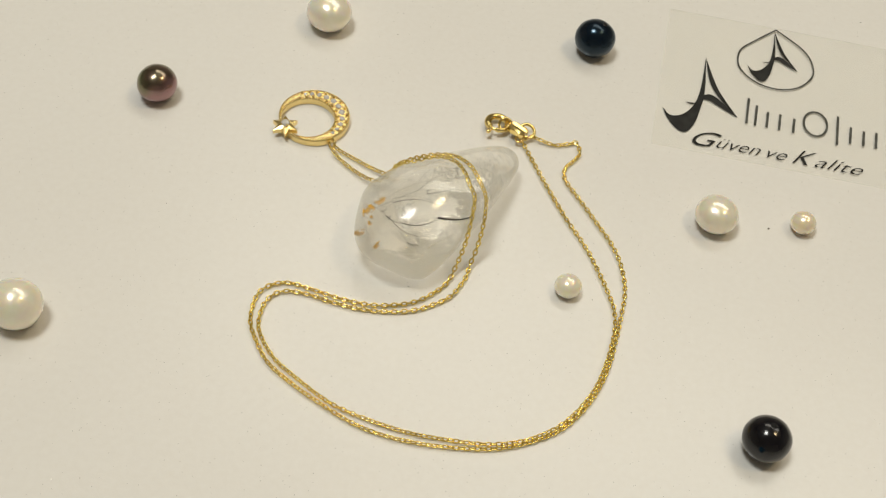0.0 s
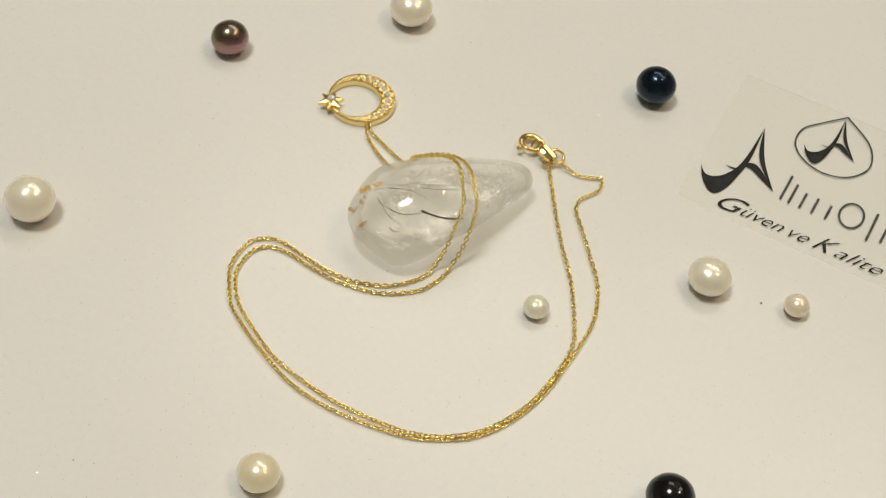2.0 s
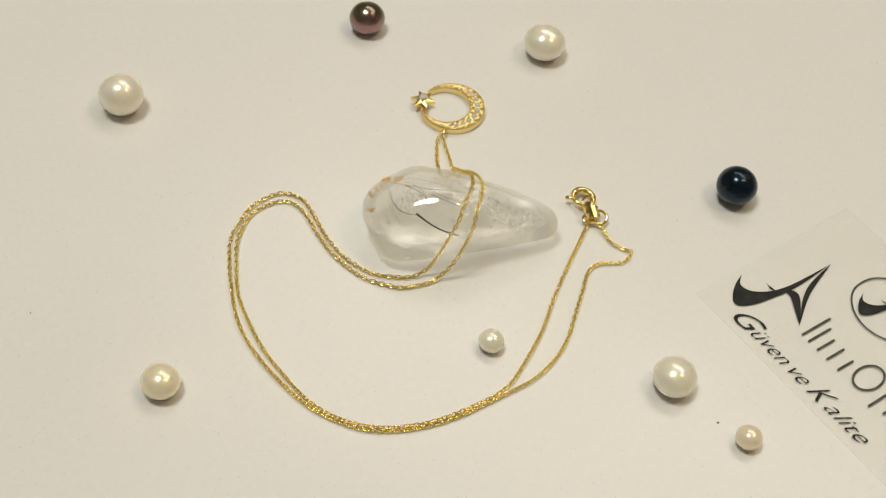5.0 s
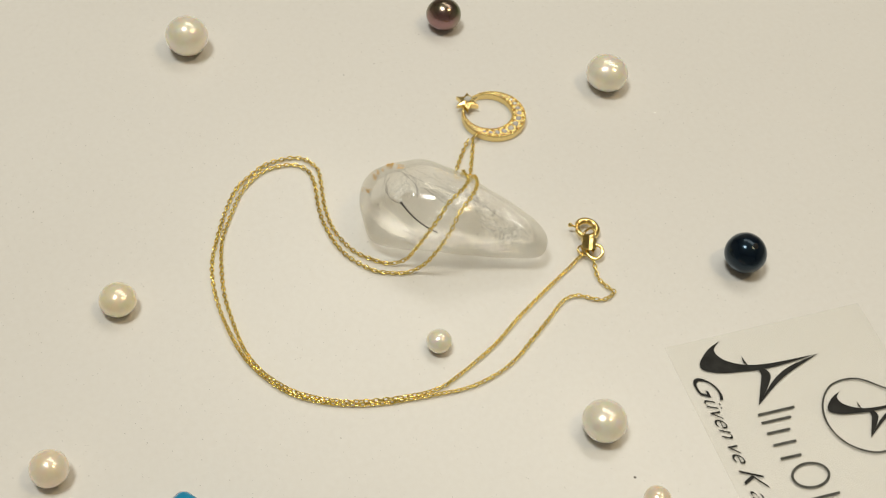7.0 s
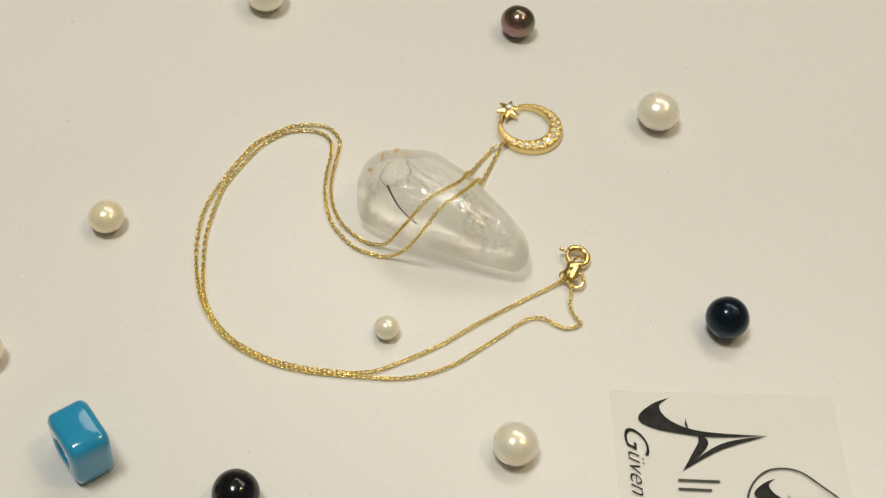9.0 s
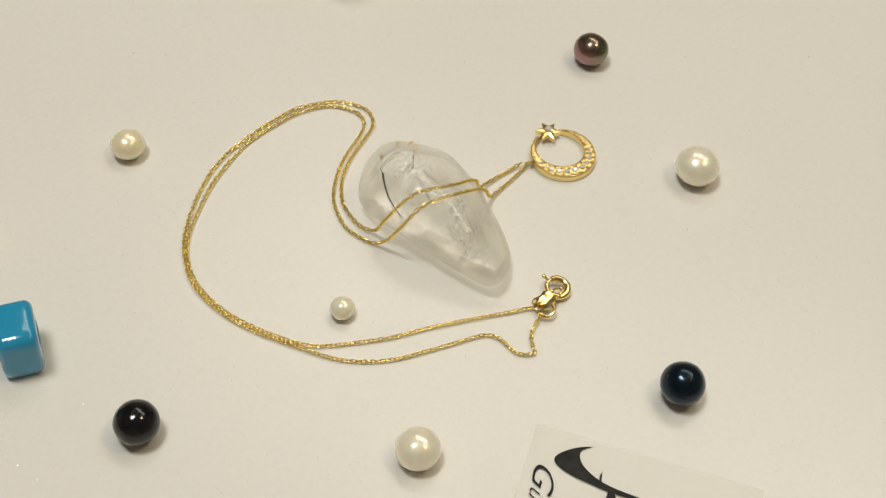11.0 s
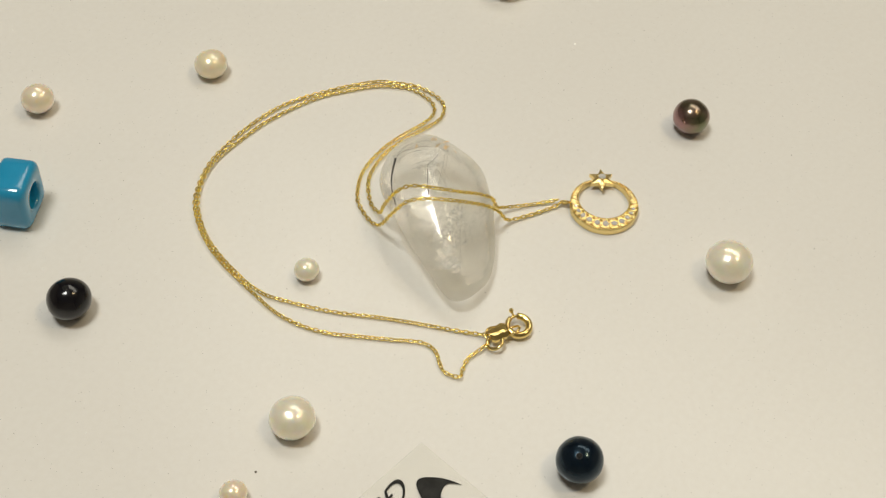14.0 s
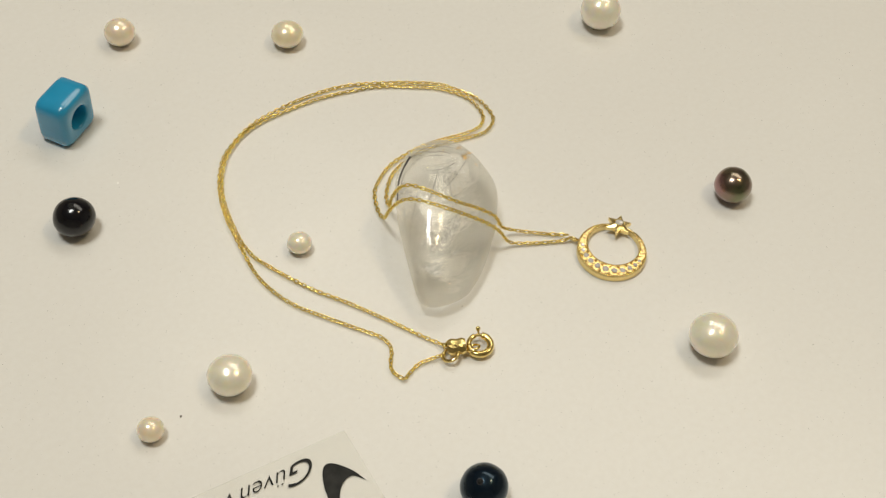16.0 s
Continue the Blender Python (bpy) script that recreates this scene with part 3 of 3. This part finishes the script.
def oval(length, width, wire):
    """One link: an oval of round wire with straight flanks, lying in its own xy plane; measures in mm, over all."""
    path = []
    for k in range(14):
        a = 2 * math.pi * (k + 0.5) / 14
        c, s = math.cos(a), math.sin(a)
        q = (abs(c) ** 2.6 + abs(s) ** 2.6) ** (-1 / 2.6)
        path.append(((length - wire) / 2 * c * q * MM, (width - wire) / 2 * s * q * MM, 0))
    return tube(bmesh.new(), path, wire / 2 * MM, 6, True)


def ring_path(x, y, z, r, count=32, start=0.0, sweep=360.0):
    closed = sweep >= 360
    steps = count if closed else count - 1
    return [((x + r * math.cos(radians(start + sweep * k / steps))) * MM,
             (y + r * math.sin(radians(start + sweep * k / steps))) * MM, z * MM) for k in range(count)]


def build_necklace():
    necklace = tagged(new("necklace"), "fine gold chain necklace with moon pendant, doubled over the quartz", "necklace")
    riding(necklace)
    link_mesh = mesh_of(oval(1.18, 0.84, 0.25), "link", GOLD_LINK)
    rnd = random.Random(3)
    placed = []
    for points in (OVER_A + LOOP_A + TAIL_A, OVER_B + LOOP_B + TAIL_B):
        stops = spline(points, 0.80)
        for i in range(1, len(stops) - 1):
            ahead = (stops[i + 1] - stops[i - 1]).normalized()
            side = Vector((0, 0, 1)).cross(ahead).normalized()
            up = ahead.cross(side)
            turn = (68.0 if i % 2 else -22.0) + rnd.uniform(-10, 10) + 12 * math.sin(i * 0.21)
            m = Matrix((ahead, side, up)).transposed().to_4x4()
            placed.append(Matrix.Translation(stops[i] * MM) @ m @ pose(0, 0, 0, turn, 0, rnd.uniform(-5, 5)))
    spare = bmesh.new()
    # the links of the far ends of the loop are joined, the others lie singly
    order = sorted(placed, key=lambda m: (m.translation - Vector((-2 * MM, -14 * MM, 6 * MM))).length)
    for m in order[:300]:
        ob = new("link", link_mesh)
        ob.parent, ob.matrix_basis = necklace, m
    for m in order[300:]:
        one = oval(1.18, 0.84, 0.25)
        one.transform(m)
        me = bpy.data.meshes.new("one")
        one.to_mesh(me)
        one.free()
        spare.from_mesh(me)
        bpy.data.meshes.remove(me)
    tagged(part("chain", spare, GOLD_LINK, necklace), kind="stuff")
    build_pendant(necklace)
    build_clasp(necklace)


def cut_stone(r):
    """A brilliant-cut stone of radius r mm: girdle, eight star facets and a small table."""
    bm = bmesh.new()
    girdle = [bm.verts.new((r * math.cos(math.pi * k / 8) * MM, r * math.sin(math.pi * k / 8) * MM, 0)) for k in range(16)]
    mid = [bm.verts.new((r * 0.80 * math.cos(math.pi * (k + 0.5) / 4) * MM, r * 0.80 * math.sin(math.pi * (k + 0.5) / 4) * MM, 0.30 * r * MM))
           for k in range(8)]
    table = [bm.verts.new((r * 0.52 * math.cos(math.pi * k / 4) * MM, r * 0.52 * math.sin(math.pi * k / 4) * MM, 0.46 * r * MM)) for k in range(8)]
    for k in range(8):
        j = (k + 1) % 8
        bm.faces.new((girdle[2 * k], girdle[2 * k + 1], mid[k]))
        bm.faces.new((girdle[2 * k + 1], girdle[(2 * k + 2) % 16], mid[k]))
        bm.faces.new((girdle[2 * k], mid[k], table[k]))
        bm.faces.new((mid[k], girdle[(2 * k + 2) % 16], table[j]))
        bm.faces.new((table[k], mid[k], table[j]))
    bm.faces.new(table)
    tip = bm.verts.new((0, 0, -0.5 * r * MM))
    for k in range(16):
        bm.faces.new((girdle[(k + 1) % 16], girdle[k], tip))
    bmesh.ops.recalc_face_normals(bm, faces=bm.faces)
    return bm


def build_pendant(necklace):
    cx, cy, r_out = -26.5, 12.6, 6.25
    ix, iy, r_in = -27.5, 11.85, 4.62
    toward = math.atan2(cy - iy, cx - ix)         # from the thin side to the thick one
    count = 96
    bm = bmesh.new()

    def point(r, x, y, a, z):
        return bm.verts.new(((x + r * math.cos(a)) * MM, (y + r * math.sin(a)) * MM, z * MM))

    rows = []
    for r, x, y, z in ((r_out, cx, cy, 0.15), (r_out, cx, cy, 1.25), (r_out - 0.10, cx, cy, 1.42), (r_out - 0.26, cx, cy, 1.45),
                       (r_in + 0.24, ix, iy, 1.45), (r_in + 0.08, ix, iy, 1.42), (r_in, ix, iy, 1.28), (r_in, ix, iy, 0.15)):
        rows.append([point(r, x, y, 2 * math.pi * k / count, z) for k in range(count)])
    for a, b in zip(rows, rows[1:] + rows[:1]):
        for k in range(count):
            j = (k + 1) % count
            bm.faces.new((a[k], a[j], b[j], b[k]))
    bmesh.ops.recalc_face_normals(bm, faces=bm.faces)
    pendant = part("pendant", bm, GOLD_GRAINY, necklace, "gold crescent moon pendant set with clear stones", smooth=False)

    def bead_row(name, r, x, y, size, a0, a1, number):
        rows = bmesh.new()
        for k in range(number):
            a = a0 + (a1 - a0) * k / (number - 1)
            bmesh.ops.create_icosphere(rows, subdivisions=1, radius=size * MM,
                                       matrix=Matrix.Translation(((x + r * math.cos(a)) * MM, (y + r * math.sin(a)) * MM, 1.46 * MM)))
        part(name, rows, GOLD, pendant, "row of tiny gold grains")

    bead_row("outer_grain", r_out - 0.22, cx, cy, 0.19, toward - 2.6, toward + 2.6, 78)
    bead_row("inner_grain", r_in + 0.22, ix, iy, 0.17, toward - 2.6, toward + 2.6, 64)
    # stones along the thick side, small ones to the tips
    gem = [(0.0, 0.84), (0.29, 0.82), (-0.29, 0.82), (0.57, 0.76), (-0.57, 0.76), (0.83, 0.68), (-0.83, 0.68), (1.07, 0.58),
           (-1.07, 0.58), (1.29, 0.48), (-1.29, 0.48)]
    tilt = random.Random(8)
    for da, size in gem:
        a = toward + da
        mid = Vector(((cx + r_out * math.cos(a) + ix + r_in * math.cos(a)) / 2, (cy + r_out * math.sin(a) + iy + r_in * math.sin(a)) / 2, 0))
        stone = cut_stone(size * 0.68)
        stone.transform(Matrix.Translation((mid.x * MM, mid.y * MM, 1.5 * MM))
                        @ pose(0, 0, 0, tilt.uniform(-14, 14), tilt.uniform(-14, 14), tilt.uniform(0, 90)))
        part("stone", stone, GEM, pendant, "small clear faceted stone", smooth=False)
        for s in (-1, 1):
            claw = bmesh.new()
            b = a + 0.135
            rr = 0.5 + s * 0.30
            at = Vector((cx + r_out * math.cos(b), cy + r_out * math.sin(b), 0)) * (1 - rr) + Vector((ix + r_in * math.cos(b), iy + r_in * math.sin(b), 0)) * rr
            bmesh.ops.create_icosphere(claw, subdivisions=2, radius=0.26 * MM, matrix=Matrix.Translation((at.x * MM, at.y * MM, 1.58 * MM)))
            part("claw", claw, GOLD, pendant)

    # the star on the thin side
    sx, sy, star_r = -31.0, 8.9, 2.45
    bm = bmesh.new()
    tip0 = math.atan2(sy - cy, sx - cx)
    top = bm.verts.new((sx * MM, sy * MM, 2.45 * MM))
    bottom = bm.verts.new((sx * MM, sy * MM, 0.9 * MM))
    rim, low = [], []
    for k in range(12):
        r = star_r if k % 2 == 0 else star_r * 0.50
        a = tip0 + math.pi * k / 6
        z = 1.75 if k % 2 == 0 else 1.95
        rim.append(bm.verts.new(((sx + r * math.cos(a)) * MM, (sy + r * math.sin(a)) * MM, z * MM)))
        low.append(bm.verts.new(((sx + r * math.cos(a)) * MM, (sy + r * math.sin(a)) * MM, 0.95 * MM)))
    for k in range(12):
        j = (k + 1) % 12
        bm.faces.new((top, rim[k], rim[j]))
        bm.faces.new((rim[k], low[k], low[j], rim[j]))
        bm.faces.new((bottom, low[j], low[k]))
    bmesh.ops.recalc_face_normals(bm, faces=bm.faces)
    part("star", bm, GOLD_GRAINY, pendant, "six-pointed gold star with one stone", smooth=False)
    stone = cut_stone(0.74)
    stone.transform(pose(sx * MM, sy * MM, 2.42 * MM, 6, -8, 20))
    part("star_stone", stone, GEM, pendant, "small clear faceted stone", smooth=False)
    for k in range(4):
        a = 0.6 + k * math.pi / 2
        claw = bmesh.new()
        bmesh.ops.create_icosphere(claw, subdivisions=2, radius=0.2 * MM,
                                   matrix=Matrix.Translation(((sx + 0.78 * math.cos(a)) * MM, (sy + 0.78 * math.sin(a)) * MM, 2.48 * MM)))
        part("claw", claw, GOLD, pendant)
    # the eye by which it hangs on the chain
    bm = bmesh.new()
    tube(bm, [(x, y, z) for x, y, z in ring_path(0, 0, 0, 0.75, 20)], 0.24 * MM, 8, True)
    bm.transform(pose(-22.4 * MM, 6.75 * MM, 1.05 * MM, 62, 0, -55))
    part("bail", bm, GOLD, pendant, "small gold hanging ring")


def build_clasp(necklace):
    """A spring ring with its thumb knob, an eye ring, a folded tag plate and the chain's end ring."""
    cx, cy, cz = 5.75, 16.85, 1.3
    bm = bmesh.new()
    path = ring_path(0, 0, 0, 1.85, 44, 262, 322)
    radii = [(0.62 if 9 < k < 41 else 0.44 if k <= 9 else 0.56) * MM for k in range(44)]
    tube(bm, path, radii, 12)
    bm.transform(pose(cx * MM, cy * MM, cz * MM, -6, 5, 0))
    clasp = part("clasp", bm, GOLD, necklace, "gold spring ring clasp with a folded tag plate")
    bm = tube(bmesh.new(), ring_path(0, 0, 0, 1.85, 10, 218, 48), 0.27 * MM, 8)
    bm.transform(pose(cx * MM, cy * MM, cz * MM, -6, 5, 0))
    part("bolt", bm, GOLD, clasp)
    bm = bmesh.new()
    tube(bm, [(4.75 * MM, 15.2 * MM, 1.35 * MM), (4.4 * MM, 14.55 * MM, 1.6 * MM)], 0.2 * MM, 8)
    bmesh.ops.create_uvsphere(bm, u_segments=14, v_segments=8, radius=0.43 * MM, matrix=Matrix.Translation((4.22 * MM, 14.2 * MM, 1.72 * MM)))
    part("trigger", bm, GOLD, clasp, "tiny round thumb knob")
    bm = tube(bmesh.new(), ring_path(0, 0, 0, 1.15, 24), 0.23 * MM, 8, True)
    bm.transform(pose(7.1 * MM, 16.75 * MM, 1.35 * MM, 30, -24, 30))
    part("eye_ring", bm, GOLD, clasp, "small gold jump ring")
    bm = tube(bmesh.new(), ring_path(0, 0, 0, 1.35, 28), 0.30 * MM, 8, True)
    bm.transform(pose(11.05 * MM, 15.9 * MM, 1.3 * MM, 16, 14, 0))
    part("end_ring", bm, GOLD, clasp, "gold jump ring at the chain's end")
    # the tag: a strip folded over the rings, with a ridge and turned-down lips
    bm = bmesh.new()
    profile = [(-1.15, -0.55), (-1.2, 0.15), (-0.75, 0.42), (-0.1, 0.30), (0.45, 0.44), (1.1, 0.12), (1.15, -0.5)]
    ends = []
    for y, k in ((-1.35, 0.72), (-0.7, 1.0), (0.1, 0.86), (0.8, 1.0), (1.35, 0.78)):
        top = [bm.verts.new((x * k * MM, y * MM, z * MM)) for x, z in profile]
        low = [bm.verts.new((x * k * 0.84 * MM, y * MM, (z - 0.2) * MM)) for x, z in profile]
        ends.append(top + low[::-1])
    for p, q in zip(ends, ends[1:]):
        for k in range(len(p)):
            j = (k + 1) % len(p)
            bm.faces.new((p[k], p[j], q[j], q[k]))
    bm.faces.new(ends[0][::-1])
    bm.faces.new(ends[-1])
    bmesh.ops.recalc_face_normals(bm, faces=bm.faces)
    bm.transform(pose(9.5 * MM, 15.4 * MM, 2.0 * MM, 6, 10, 62) @ Matrix.Diagonal((1.2, 1.15, 1.2, 1)))
    part("tag", bm, GOLD, clasp, "folded gold tag plate", smooth=False)
    # two small open loops by which the strands hang on the tag
    for x, y, z, turn in ((9.75, 13.75, 1.35, 20), (10.65, 14.3, 1.45, 75)):
        loop = tube(bmesh.new(), ring_path(0, 0, 0, 0.62, 16, 30, 300), 0.2 * MM, 8)
        loop.transform(pose(x * MM, y * MM, z * MM, 38, 0, turn))
        part("end_loop", loop, GOLD, clasp, "small open gold loop")


# ---------------- dust ----------------
def build_dust():
    rnd = random.Random(11)
    bm = bmesh.new()
    spots = [(53.95, 1.9, 0.32)] + [(rnd.uniform(-75, 75), rnd.uniform(-85, 60), rnd.uniform(0.07, 0.18)) for _ in range(26)]
    for x, y, r in spots:
        rim = [((x + r * rnd.uniform(0.4, 1.2) * math.cos(2 * math.pi * k / 6)) * MM, (y + r * 0.6 * rnd.uniform(0.5, 1.2) * math.sin(2 * math.pi * k / 6)) * MM)
               for k in range(6)]
        plate(bm, rim, 0.004 * MM, 0.05 * MM)
    riding(thing("dust", bm, DUST, "tiny dark dust specks on the white board", "dust", smooth=False, kind="stuff"))


def build_glints():
    """Tiny scales added to the board for glints in its sheen, lying nearly flat."""
    rnd = random.Random(21)
    verts, faces = [], []
    for k in range(4500):
        a, r = rnd.uniform(0, 2 * math.pi), 0.105 * math.sqrt(rnd.random())
        at = Vector((r * math.cos(a), r * math.sin(a), 0.00003))
        turn = Euler((rnd.gauss(0, 0.08), rnd.gauss(0, 0.08), rnd.uniform(0, 3))).to_matrix()
        half = rnd.uniform(0.025, 0.06) * MM
        for x, y in ((-1, -1), (1, -1), (1, 1), (-1, 1)):
            verts.append(at + turn @ Vector((x * half, y * half, 0)))
        faces.append((4 * k, 4 * k + 1, 4 * k + 2, 4 * k + 3))
    me = bpy.data.meshes.new("glint_scales")
    me.from_pydata(verts, [], faces)
    me.materials.append(GLINT)
    riding(tagged(new("glint_scales", me), "tiny shiny scales added for the glints on the white board", "sparkle", kind="stuff"))


build_room()
build_table()
build_stand()
build_stone()
build_pearls()
build_bead()
build_card()
build_necklace()
build_dust()
build_glints()


def motions():
    for ob in TURNING:
        bpy.context.view_layer.update()
        home = ob.matrix_world.copy()
        walk(ob, [(k * 0.5, pose(0, 0, 0, 0, 0, -TURN * k * 0.5) @ home) for k in range(33)])


motions()
